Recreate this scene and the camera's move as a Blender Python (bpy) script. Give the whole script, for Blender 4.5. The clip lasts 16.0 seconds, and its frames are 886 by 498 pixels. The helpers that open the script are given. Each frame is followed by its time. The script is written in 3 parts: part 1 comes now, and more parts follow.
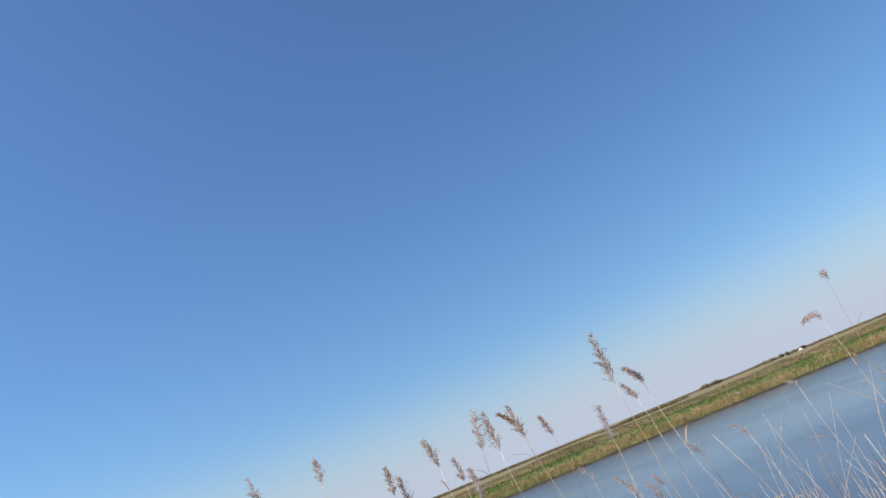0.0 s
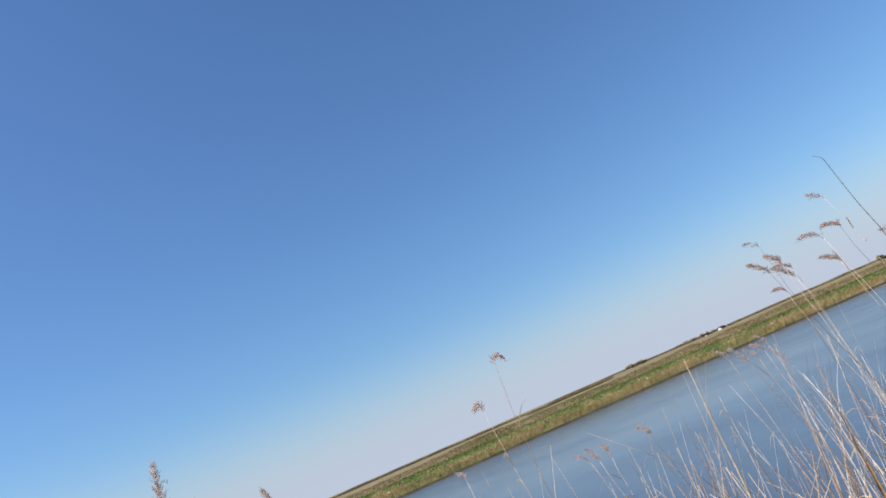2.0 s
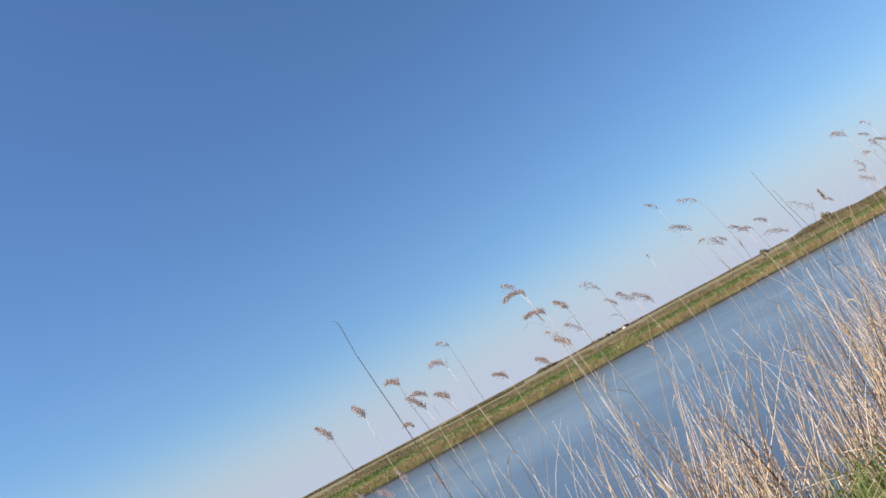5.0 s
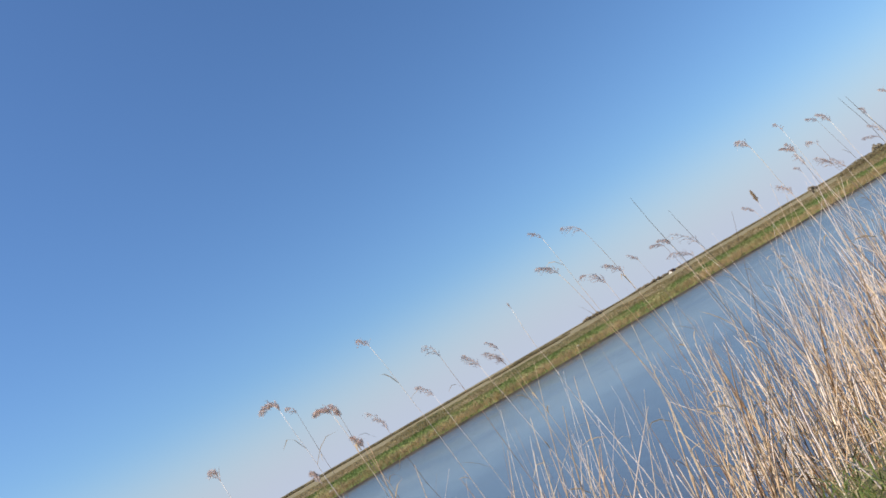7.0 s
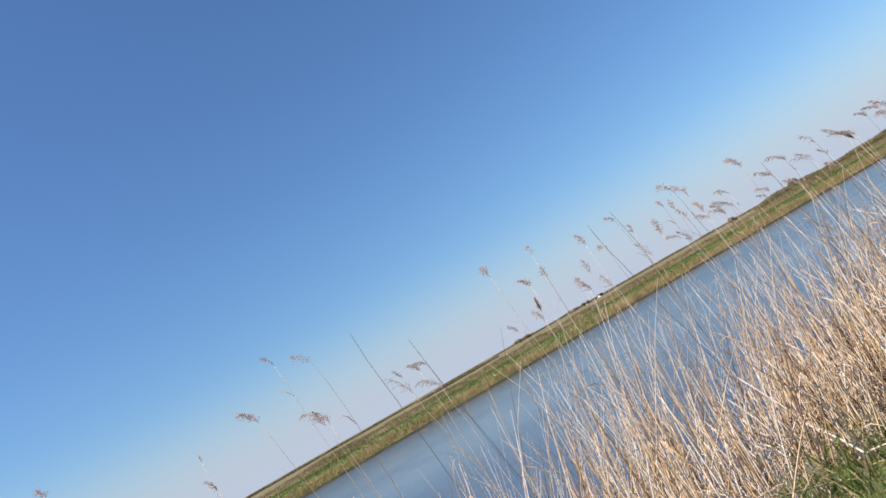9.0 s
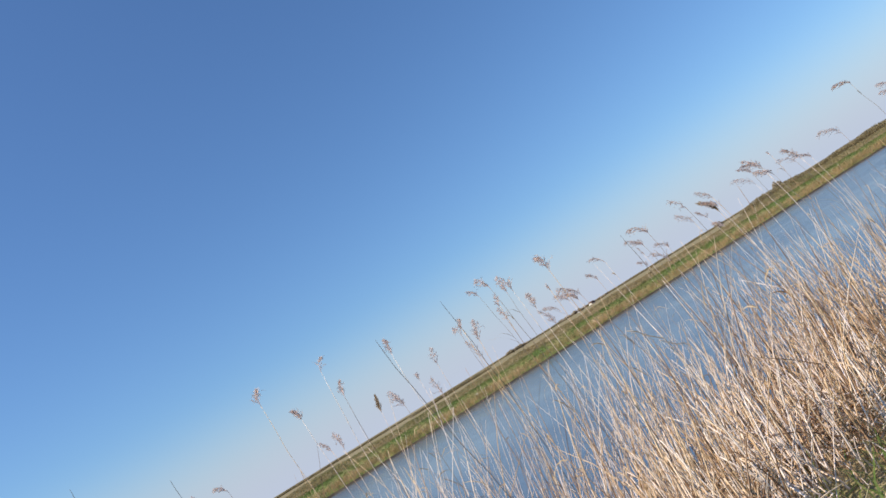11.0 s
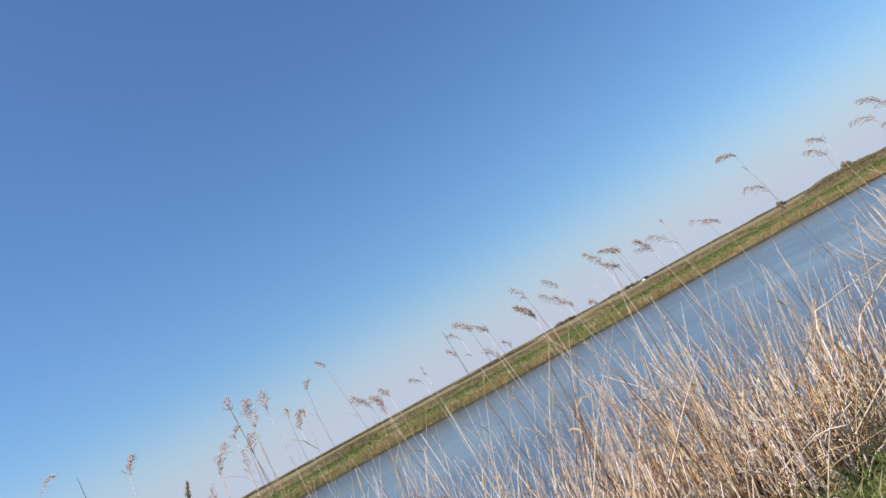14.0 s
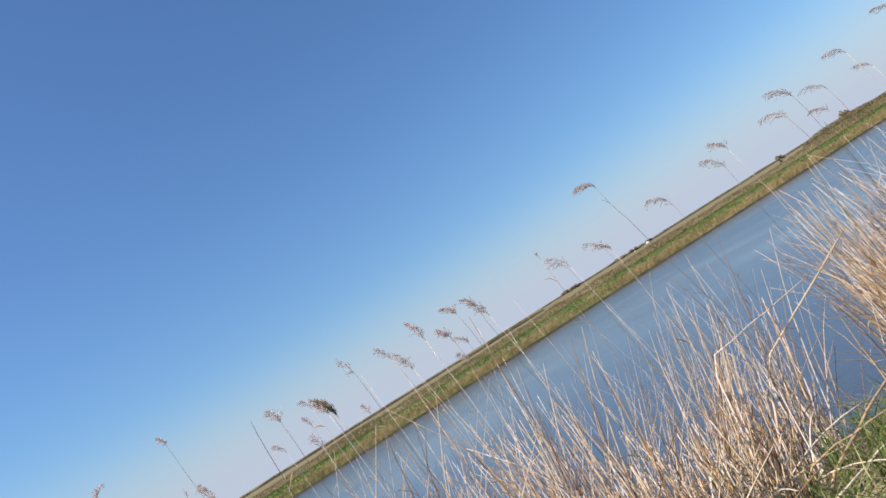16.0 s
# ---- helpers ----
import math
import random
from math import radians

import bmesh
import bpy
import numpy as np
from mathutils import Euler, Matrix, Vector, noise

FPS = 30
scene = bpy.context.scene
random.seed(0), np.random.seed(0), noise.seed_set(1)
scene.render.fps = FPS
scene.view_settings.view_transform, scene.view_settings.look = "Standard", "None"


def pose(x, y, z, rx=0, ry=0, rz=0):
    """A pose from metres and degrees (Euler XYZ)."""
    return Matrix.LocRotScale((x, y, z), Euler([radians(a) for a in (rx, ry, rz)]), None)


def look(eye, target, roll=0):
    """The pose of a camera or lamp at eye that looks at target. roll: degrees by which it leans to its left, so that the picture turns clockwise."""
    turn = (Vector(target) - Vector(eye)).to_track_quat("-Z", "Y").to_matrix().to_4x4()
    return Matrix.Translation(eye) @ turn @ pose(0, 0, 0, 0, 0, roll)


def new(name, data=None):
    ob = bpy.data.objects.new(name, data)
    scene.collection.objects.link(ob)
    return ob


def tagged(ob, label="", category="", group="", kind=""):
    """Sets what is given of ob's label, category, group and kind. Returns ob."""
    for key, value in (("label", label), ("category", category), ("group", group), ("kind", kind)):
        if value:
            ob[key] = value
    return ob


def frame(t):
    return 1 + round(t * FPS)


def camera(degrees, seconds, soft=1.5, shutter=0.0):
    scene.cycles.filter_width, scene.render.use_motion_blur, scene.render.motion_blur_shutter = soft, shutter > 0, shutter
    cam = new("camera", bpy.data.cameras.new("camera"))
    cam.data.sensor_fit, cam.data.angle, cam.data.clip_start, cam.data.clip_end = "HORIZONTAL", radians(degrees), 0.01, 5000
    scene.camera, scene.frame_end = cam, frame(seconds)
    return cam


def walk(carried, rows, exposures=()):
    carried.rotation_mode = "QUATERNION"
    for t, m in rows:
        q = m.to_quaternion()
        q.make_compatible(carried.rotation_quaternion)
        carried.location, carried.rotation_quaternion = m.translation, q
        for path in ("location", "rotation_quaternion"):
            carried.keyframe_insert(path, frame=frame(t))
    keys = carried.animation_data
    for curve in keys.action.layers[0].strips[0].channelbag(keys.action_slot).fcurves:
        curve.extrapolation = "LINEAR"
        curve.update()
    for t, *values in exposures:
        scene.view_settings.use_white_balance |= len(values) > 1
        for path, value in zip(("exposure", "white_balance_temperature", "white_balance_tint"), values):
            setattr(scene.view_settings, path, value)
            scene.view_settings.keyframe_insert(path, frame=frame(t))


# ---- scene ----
cam = camera(62.0, 16.0, soft=1.6, shutter=0.1)
PATH = [
    (0, (0.022, 0.042, 1.439), (0.512, 1.891, 2.025), -22.16),
    (0.5, (0.448, -0.055, 1.447), (0.954, 1.820, 1.924), -22.91),
    (1, (0.856, -0.083, 1.441), (1.346, 1.798, 1.911), -25.86),
    (1.5, (1.382, -0.096, 1.495), (1.861, 1.782, 1.986), -24.73),
    (2, (1.895, -0.014, 1.449), (2.534, 1.820, 1.929), -23.51),
    (2.5, (2.353, -0.054, 1.465), (3.093, 1.752, 1.901), -26.22),
    (3, (2.736, -0.102, 1.487), (3.497, 1.698, 1.914), -27.82),
    (3.5, (3.070, -0.024, 1.452), (3.876, 1.762, 1.853), -26.69),
    (4, (3.386, -0.129, 1.491), (4.226, 1.649, 1.855), -26.56),
    (4.5, (3.731, -0.273, 1.480), (4.581, 1.491, 1.884), -27.98),
    (5, (4.089, -0.205, 1.441), (4.948, 1.555, 1.847), -28.01),
    (5.2, (4.242, -0.152, 1.454), (5.117, 1.601, 1.854), -27.67),
    (7.3, (6.199, -0.317, 1.480), (6.881, 1.530, 1.833), -31.06),
    (7.5, (6.423, -0.343, 1.456), (7.118, 1.500, 1.806), -32.26),
    (8, (6.853, -0.487, 1.507), (7.637, 1.324, 1.828), -30.64),
    (8.5, (7.284, -0.462, 1.509), (8.173, 1.306, 1.801), -29.16),
    (9, (7.645, -0.465, 1.492), (8.524, 1.304, 1.806), -29.72),
    (9.5, (8.037, -0.324, 1.521), (8.908, 1.437, 1.894), -28.96),
    (10, (8.465, -0.244, 1.480), (9.438, 1.464, 1.852), -30.11),
    (10.2, (8.634, -0.216, 1.510), (9.641, 1.472, 1.882), -30.05),
    (12.3, (10.166, -0.411, 1.450), (10.648, 1.502, 1.780), -32.74),
    (12.5, (10.213, -0.336, 1.463), (10.638, 1.584, 1.828), -31.79),
    (13, (10.505, -0.450, 1.452), (11.015, 1.453, 1.798), -28.87),
    (13.5, (10.866, -0.338, 1.495), (11.613, 1.497, 1.771), -27.48),
    (14, (11.280, -0.428, 1.477), (12.033, 1.396, 1.802), -28.59),
    (14.5, (11.619, -0.258, 1.481), (12.404, 1.550, 1.825), -28.02),
    (15, (11.930, -0.182, 1.501), (12.730, 1.627, 1.798), -27.26),
    (15.5, (12.298, -0.165, 1.488), (13.065, 1.662, 1.756), -30.89),
    (16, (12.653, -0.114, 1.487), (13.369, 1.733, 1.760), -32.16),
]
walk(cam, [(t, look(eye, target, roll)) for t, eye, target, roll in PATH], exposures=[(0.0, 0.15), (16.0, 0.15)])

# ---- light ----
SUN_AZ, SUN_EL = 273.0, 45.0
world = bpy.data.worlds.new("world")
scene.world = world
world.use_nodes = True
wn = world.node_tree.nodes
wl = world.node_tree.links
sky = wn.new("ShaderNodeTexSky")
sky.sky_type = 'NISHITA'
sky.sun_disc = False
sky.sun_elevation = radians(SUN_EL)
sky.sun_rotation = radians(SUN_AZ)
sky.altitude = 0.0
sky.air_density = 1.2
sky.dust_density = 0.4
sky.ozone_density = 6.0
tint = wn.new("ShaderNodeMix")
tint.data_type, tint.blend_type = 'RGBA', 'MULTIPLY'
tint.inputs["Factor"].default_value = 1.0
tint.inputs[7].default_value = (0.815, 0.98, 1.155, 1)
wl.new(sky.outputs[0], tint.inputs[6])
# pale ground haze all round the horizon
way = wn.new("ShaderNodeTexCoord")
split = wn.new("ShaderNodeSeparateXYZ")
wl.new(way.outputs["Generated"], split.inputs[0])
height = wn.new("ShaderNodeMapRange")
height.interpolation_type = 'SMOOTHERSTEP'
height.inputs[1].default_value, height.inputs[2].default_value = -0.04, 0.175
height.inputs[3].default_value, height.inputs[4].default_value = 1.0, 0.0
wl.new(split.outputs[2], height.inputs[0])
haze = wn.new("ShaderNodeMix")
haze.data_type = 'RGBA'
haze.inputs[7].default_value = (4.5, 5.05, 6.3, 1)
wl.new(height.outputs[0], haze.inputs["Factor"])
wl.new(tint.outputs[2], haze.inputs[6])
wl.new(haze.outputs[2], wn["Background"].inputs[0])
wn["Background"].inputs[1].default_value = 0.105

sun_data = bpy.data.lights.new("sun", 'SUN')
sun_data.energy = 5.0
sun_data.angle = radians(0.55)
sun_data.color = (1.0, 0.91, 0.77)
sun = new("sun", sun_data)
sun_way = Vector((math.sin(radians(SUN_AZ)) * math.cos(radians(SUN_EL)), math.cos(radians(SUN_AZ)) * math.cos(radians(SUN_EL)), math.sin(radians(SUN_EL))))
sun.matrix_world = look(tuple(sun_way * 60), (0, 0, 0))


# ---- materials ----
def ramp(nt, stops):
    node = nt.nodes.new("ShaderNodeValToRGB")
    el = node.color_ramp.elements
    while len(el) < len(stops):
        el.new(0.5)
    for e, (p, c) in zip(el, stops):
        e.position, e.color = p, (*c, 1)
    return node


def noise_node(nt, scale, detail=3.0, vector=None, rough=0.55):
    n = nt.nodes.new("ShaderNodeTexNoise")
    n.inputs["Scale"].default_value = scale
    n.inputs["Detail"].default_value = detail
    n.inputs["Roughness"].default_value = rough
    if vector is not None:
        nt.links.new(vector, n.inputs["Vector"])
    return n


def blank(name, rough=0.7):
    m = bpy.data.materials.new(name)
    m.use_nodes = True
    b = m.node_tree.nodes["Principled BSDF"]
    b.inputs["Roughness"].default_value = rough
    b.inputs["Specular IOR Level"].default_value = 0.3
    return m, m.node_tree, b


def mix_colour(nt, kind, fac, a, b):
    n = nt.nodes.new("ShaderNodeMix")
    n.data_type = 'RGBA'
    n.blend_type = kind
    if isinstance(fac, float):
        n.inputs["Factor"].default_value = fac
    else:
        nt.links.new(fac, n.inputs["Factor"])
    for i, v in ((6, a), (7, b)):
        if isinstance(v, tuple):
            n.inputs[i].default_value = (*v, 1)
        else:
            nt.links.new(v, n.inputs[i])
    return n.outputs[2]


def plant(name, stops, rough=0.6, grain=40.0, through_light=0.0, patch=0.0, patch_stops=None, by="island", tone=None):
    """A dry or green plant: each blade or stem its own tone, with grain along it and, if asked, tone by patches of ground."""
    m, nt, b = blank(name, rough)
    if by == "island":
        src = nt.nodes.new("ShaderNodeNewGeometry").outputs["Random Per Island"]
    else:
        src = nt.nodes.new("ShaderNodeObjectInfo").outputs["Random"]
    r = ramp(nt, stops)
    nt.links.new(src, r.inputs[0])
    pos = nt.nodes.new("ShaderNodeNewGeometry").outputs["Position"]
    g = noise_node(nt, grain, 2.0, pos)
    gr = ramp(nt, [(0.3, (0.72, 0.7, 0.68)), (0.7, (1.12, 1.1, 1.08))])
    nt.links.new(g.outputs[0], gr.inputs[0])
    col = mix_colour(nt, 'MULTIPLY', 1.0, r.outputs[0], gr.outputs[0])
    if patch_stops:
        p = noise_node(nt, patch, 4.0, pos, 0.6)
        pr = ramp(nt, patch_stops)
        nt.links.new(p.outputs[0], pr.inputs[0])
        col = mix_colour(nt, 'MIX', 0.65, col, pr.outputs[0])
    if tone:
        p = noise_node(nt, tone[0], 3.0, pos, 0.6)
        pr = ramp(nt, tone[1])
        nt.links.new(p.outputs[0], pr.inputs[0])
        col = mix_colour(nt, 'MULTIPLY', 1.0, col, pr.outputs[0])
    nt.links.new(col, b.inputs["Base Color"])
    if through_light:
        tr = nt.nodes.new("ShaderNodeBsdfTranslucent")
        nt.links.new(col, tr.inputs[0])
        mx = nt.nodes.new("ShaderNodeMixShader")
        mx.inputs[0].default_value = through_light
        nt.links.new(b.outputs[0], mx.inputs[1])
        nt.links.new(tr.outputs[0], mx.inputs[2])
        nt.links.new(mx.outputs[0], nt.nodes["Material Output"].inputs[0])
    return m


def soil(name, a, b_, c, scale_big, scale_small, bump=0.3):
    m, nt, b = blank(name, 0.9)
    pos = nt.nodes.new("ShaderNodeNewGeometry").outputs["Position"]
    big = noise_node(nt, scale_big, 5.0, pos, 0.62)
    small = noise_node(nt, scale_small, 4.0, pos, 0.6)
    r = ramp(nt, [(0.36, a), (0.52, b_), (0.66, c)])
    nt.links.new(big.outputs[0], r.inputs[0])
    g = ramp(nt, [(0.25, (0.6, 0.6, 0.6)), (0.75, (1.25, 1.22, 1.18))])
    nt.links.new(small.outputs[0], g.inputs[0])
    nt.links.new(mix_colour(nt, 'MULTIPLY', 1.0, r.outputs[0], g.outputs[0]), b.inputs["Base Color"])
    bp = nt.nodes.new("ShaderNodeBump")
    bp.inputs["Strength"].default_value = bump
    bp.inputs["Distance"].default_value = 0.05
    nt.links.new(small.outputs[0], bp.inputs["Height"])
    nt.links.new(bp.outputs[0], b.inputs["Normal"])
    return m


TAN = [(0.0, (0.18, 0.115, 0.075)), (0.18, (0.40, 0.26, 0.16)), (0.34, (0.72, 0.51, 0.31)), (0.55, (0.83, 0.66, 0.46)), (0.72, (0.86, 0.73, 0.64)), (1.0, (0.93, 0.85, 0.79))]
BUNCHES = (0.9, [(0.36, (1.0, 0.97, 1.0)), (0.52, (1.0, 0.98, 0.95)), (0.66, (1.0, 0.91, 0.75))])
M_STEM = plant("dry_reed_stem", TAN, 0.5, 35.0, tone=BUNCHES)
M_STEM_ONE = plant("dry_reed_stem_single", TAN, 0.5, 35.0, by="object", tone=BUNCHES)
M_LITTER = plant("decayed_straw", [(0.0, (0.12, 0.085, 0.05)), (0.4, (0.30, 0.21, 0.12)), (0.75, (0.46, 0.35, 0.21)), (1.0, (0.66, 0.53, 0.36))], 0.7, 30.0)
M_GREY = plant("weathered_reed_stem", [(0.0, (0.19, 0.155, 0.125)), (0.5, (0.28, 0.235, 0.19)), (1.0, (0.38, 0.32, 0.26))], 0.7, 35.0, by="object")
M_BARE = plant("dark_bare_stem", [(0.0, (0.11, 0.09, 0.075)), (1.0, (0.21, 0.175, 0.14))], 0.7, 35.0, by="object")
M_LEAF = plant("dry_reed_leaf", [(0.0, (0.36, 0.235, 0.12)), (0.5, (0.60, 0.43, 0.24)), (1.0, (0.74, 0.59, 0.39))], 0.6, 25.0, 0.3)
M_PLUME = plant("reed_plume", [(0.0, (0.54, 0.42, 0.37)), (0.4, (0.78, 0.66, 0.62)), (1.0, (0.90, 0.82, 0.79))], 0.8, 60.0, 0.7)
M_CLOSED = plant("closed_plume", [(0.0, (0.30, 0.20, 0.12)), (0.5, (0.50, 0.37, 0.23)), (1.0, (0.66, 0.53, 0.37))], 0.8, 60.0, 0.4)
M_GRASS = plant("verge_grass", [(0.0, (0.08, 0.13, 0.03)), (0.4, (0.19, 0.28, 0.07)), (0.64, (0.33, 0.41, 0.13)), (0.78, (0.52, 0.47, 0.24)), (1.0, (0.78, 0.64, 0.43))], 0.5, 12.0, 0.4)
M_BANK_GRASS = plant("bank_grass", [(0.0, (0.16, 0.19, 0.06)), (0.5, (0.21, 0.22, 0.08)), (1.0, (0.29, 0.26, 0.115))], 0.7, 3.0, 0.4,
                     0.30, [(0.36, (0.10, 0.18, 0.04)), (0.48, (0.165, 0.225, 0.06)), (0.56, (0.25, 0.26, 0.095)), (0.66, (0.37, 0.31, 0.15))])
M_FRINGE = plant("bank_reed_fringe", [(0.0, (0.36, 0.22, 0.11)), (0.5, (0.52, 0.36, 0.185)), (1.0, (0.64, 0.48, 0.28))], 0.7, 3.0, 0.3,
                 0.22, [(0.40, (0.32, 0.28, 0.11)), (0.50, (0.46, 0.33, 0.155)), (0.65, (0.56, 0.40, 0.21))])
M_CREST = plant("crest_dry_grass", [(0.0, (0.25, 0.20, 0.11)), (0.5, (0.33, 0.26, 0.145)), (1.0, (0.40, 0.32, 0.19))], 0.8, 1.5, 0.4,
                0.12, [(0.38, (0.25, 0.25, 0.10)), (0.52, (0.37, 0.30, 0.155)), (0.7, (0.46, 0.36, 0.20))])
M_BUSH = plant("bare_bush", [(0.0, (0.25, 0.21, 0.15)), (0.5, (0.36, 0.30, 0.21)), (1.0, (0.46, 0.39, 0.28))], 0.8, 2.0, 0.1)
M_HEDGE = plant("hedge_leaf", [(0.0, (0.20, 0.17, 0.095)), (0.5, (0.28, 0.235, 0.13)), (1.0, (0.36, 0.29, 0.165))], 0.8, 1.0, 0.3)
M_BARK = soil("bark", (0.07, 0.055, 0.04), (0.10, 0.08, 0.06), (0.14, 0.11, 0.08), 3.0, 20.0)
M_MUD = soil("bed_mud", (0.05, 0.04, 0.03), (0.075, 0.06, 0.04), (0.10, 0.08, 0.055), 0.8, 9.0, 0.4)


def near_soil():
    """Verge soil that turns to wet mud down at the water's edge."""
    m = soil("near_bank_soil", (0.22, 0.22, 0.085), (0.34, 0.29, 0.145), (0.50, 0.40, 0.25), 1.2, 30.0, 0.6)
    nt = m.node_tree
    b = nt.nodes["Principled BSDF"]
    turf = b.inputs["Base Color"].links[0].from_socket
    pos = nt.nodes.new("ShaderNodeNewGeometry").outputs["Position"]
    split = nt.nodes.new("ShaderNodeSeparateXYZ")
    nt.links.new(pos, split.inputs[0])
    blotch = noise_node(nt, 2.2, 5.0, pos, 0.65)
    level = nt.nodes.new("ShaderNodeMath")
    level.operation = 'MULTIPLY_ADD'
    level.inputs[1].default_value = 0.7
    nt.links.new(blotch.outputs[0], level.inputs[0])
    nt.links.new(split.outputs[2], level.inputs[2])
    wet = nt.nodes.new("ShaderNodeMapRange")
    wet.inputs[1].default_value, wet.inputs[2].default_value = -0.35, -0.02
    wet.inputs[3].default_value, wet.inputs[4].default_value = 1.0, 0.0
    nt.links.new(level.outputs[0], wet.inputs[0])
    grime = ramp(nt, [(0.35, (0.055, 0.045, 0.032)), (0.65, (0.11, 0.085, 0.058))])
    nt.links.new(blotch.outputs[0], grime.inputs[0])
    nt.links.new(mix_colour(nt, 'MIX', wet.outputs[0], turf, grime.outputs[0]), b.inputs["Base Color"])
    return m


M_NEAR = near_soil()
M_BANK = soil("far_bank_turf", (0.12, 0.20, 0.045), (0.20, 0.24, 0.07), (0.36, 0.30, 0.14), 0.3, 2.2, 0.3)
M_FIELD = soil("far_field", (0.20, 0.18, 0.075), (0.275, 0.22, 0.115), (0.34, 0.265, 0.15), 0.08, 0.9, 0.2)
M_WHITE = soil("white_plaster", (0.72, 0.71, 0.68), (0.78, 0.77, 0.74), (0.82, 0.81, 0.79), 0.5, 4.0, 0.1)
M_ROOF = soil("roof_tiles", (0.16, 0.09, 0.07), (0.20, 0.12, 0.09), (0.24, 0.15, 0.11), 0.7, 5.0, 0.2)
M_STONE = soil("white_stone", (0.62, 0.60, 0.55), (0.70, 0.68, 0.63), (0.76, 0.74, 0.70), 3.0, 20.0, 0.3)
M_DARK = soil("dark_glass", (0.03, 0.035, 0.04), (0.035, 0.04, 0.05), (0.04, 0.05, 0.06), 1.0, 5.0, 0.0)


def water_material():
    m, nt, b = blank("river_water", 0.2)
    b.inputs["Base Color"].default_value = (0.080, 0.097, 0.124, 1)
    b.inputs["IOR"].default_value = 1.33
    b.inputs["Specular IOR Level"].default_value = 1.0
    pos = nt.nodes.new("ShaderNodeNewGeometry").outputs["Position"]
    mp = nt.nodes.new("ShaderNodeMapping")
    mp.inputs["Scale"].default_value = (0.75, 1.25, 1.0)
    mp.inputs["Rotation"].default_value = (0, 0, radians(18))
    nt.links.new(pos, mp.inputs[0])
    fine = noise_node(nt, 4.5, 2.0, mp.outputs[0], 0.5)
    wide = noise_node(nt, 1.0, 2.0, mp.outputs[0], 0.5)
    # wind: long lanes and ragged gusts in which the ripple is weaker or stronger
    lane = nt.nodes.new("ShaderNodeMapping")
    lane.inputs["Scale"].default_value = (0.04, 0.06, 1.0)
    lane.inputs["Rotation"].default_value = (0, 0, radians(9))
    nt.links.new(pos, lane.inputs[0])
    ln = noise_node(nt, 1.0, 3.0, lane.outputs[0], 0.5)
    gust = nt.nodes.new("ShaderNodeMapping")
    gust.inputs["Scale"].default_value = (0.22, 0.06, 1.0)
    gust.inputs["Rotation"].default_value = (0, 0, radians(-14))
    nt.links.new(pos, gust.inputs[0])
    gn = noise_node(nt, 1.0, 4.0, gust.outputs[0], 0.6)
    both = nt.nodes.new("ShaderNodeMath")
    both.operation = 'MULTIPLY_ADD'
    both.inputs[1].default_value = 0.8
    nt.links.new(gn.outputs[0], both.inputs[0])
    nt.links.new(ln.outputs[0], both.inputs[2])
    lr = nt.nodes.new("ShaderNodeMapRange")
    lr.inputs[1].default_value, lr.inputs[2].default_value = 0.70, 1.10
    lr.inputs[3].default_value, lr.inputs[4].default_value = 0.015, 0.05
    nt.links.new(both.outputs[0], lr.inputs[0])
    add = nt.nodes.new("ShaderNodeMath")
    add.operation = 'MULTIPLY_ADD'
    add.inputs[1].default_value = 0.05
    nt.links.new(fine.outputs[0], add.inputs[0])
    nt.links.new(wide.outputs[0], add.inputs[2])
    bp = nt.nodes.new("ShaderNodeBump")
    bp.inputs["Distance"].default_value = 0.22
    nt.links.new(lr.outputs[0], bp.inputs["Strength"])
    rr = nt.nodes.new("ShaderNodeMapRange")
    rr.inputs[1].default_value, rr.inputs[2].default_value = 0.70, 1.10
    rr.inputs[3].default_value, rr.inputs[4].default_value = 0.16, 0.25
    nt.links.new(both.outputs[0], rr.inputs[0])
    nt.links.new(rr.outputs[0], b.inputs["Roughness"])
    nt.links.new(add.outputs[0], bp.inputs["Height"])
    nt.links.new(bp.outputs[0], b.inputs["Normal"])
    return m


M_WATER = water_material()

# ---- the lie of the land ----
WATER_Z = -0.97


def lumpy(x, y, s, seed=0.0):
    return noise.noise(Vector((x * s, y * s, seed)))


def bank_line(x):
    """The far water's edge, y at x."""
    return 67.7 - 0.16 * max(-160.0, min(190.0, x)) + 0.35 * lumpy(x, 0, 0.13, 3.0) + 0.8 * lumpy(x, 0, 0.03, 5.0)


def steps(v, knots):
    """Smooth blend of z between (v, z) knots."""
    for (a, za), (b, zb) in zip(knots, knots[1:]):
        if v <= b:
            k = max(0.0, (v - a) / (b - a))
            k = k * k * (3 - 2 * k)
            return za + (zb - za) * k
    return knots[-1][1]


CREST = 0.72


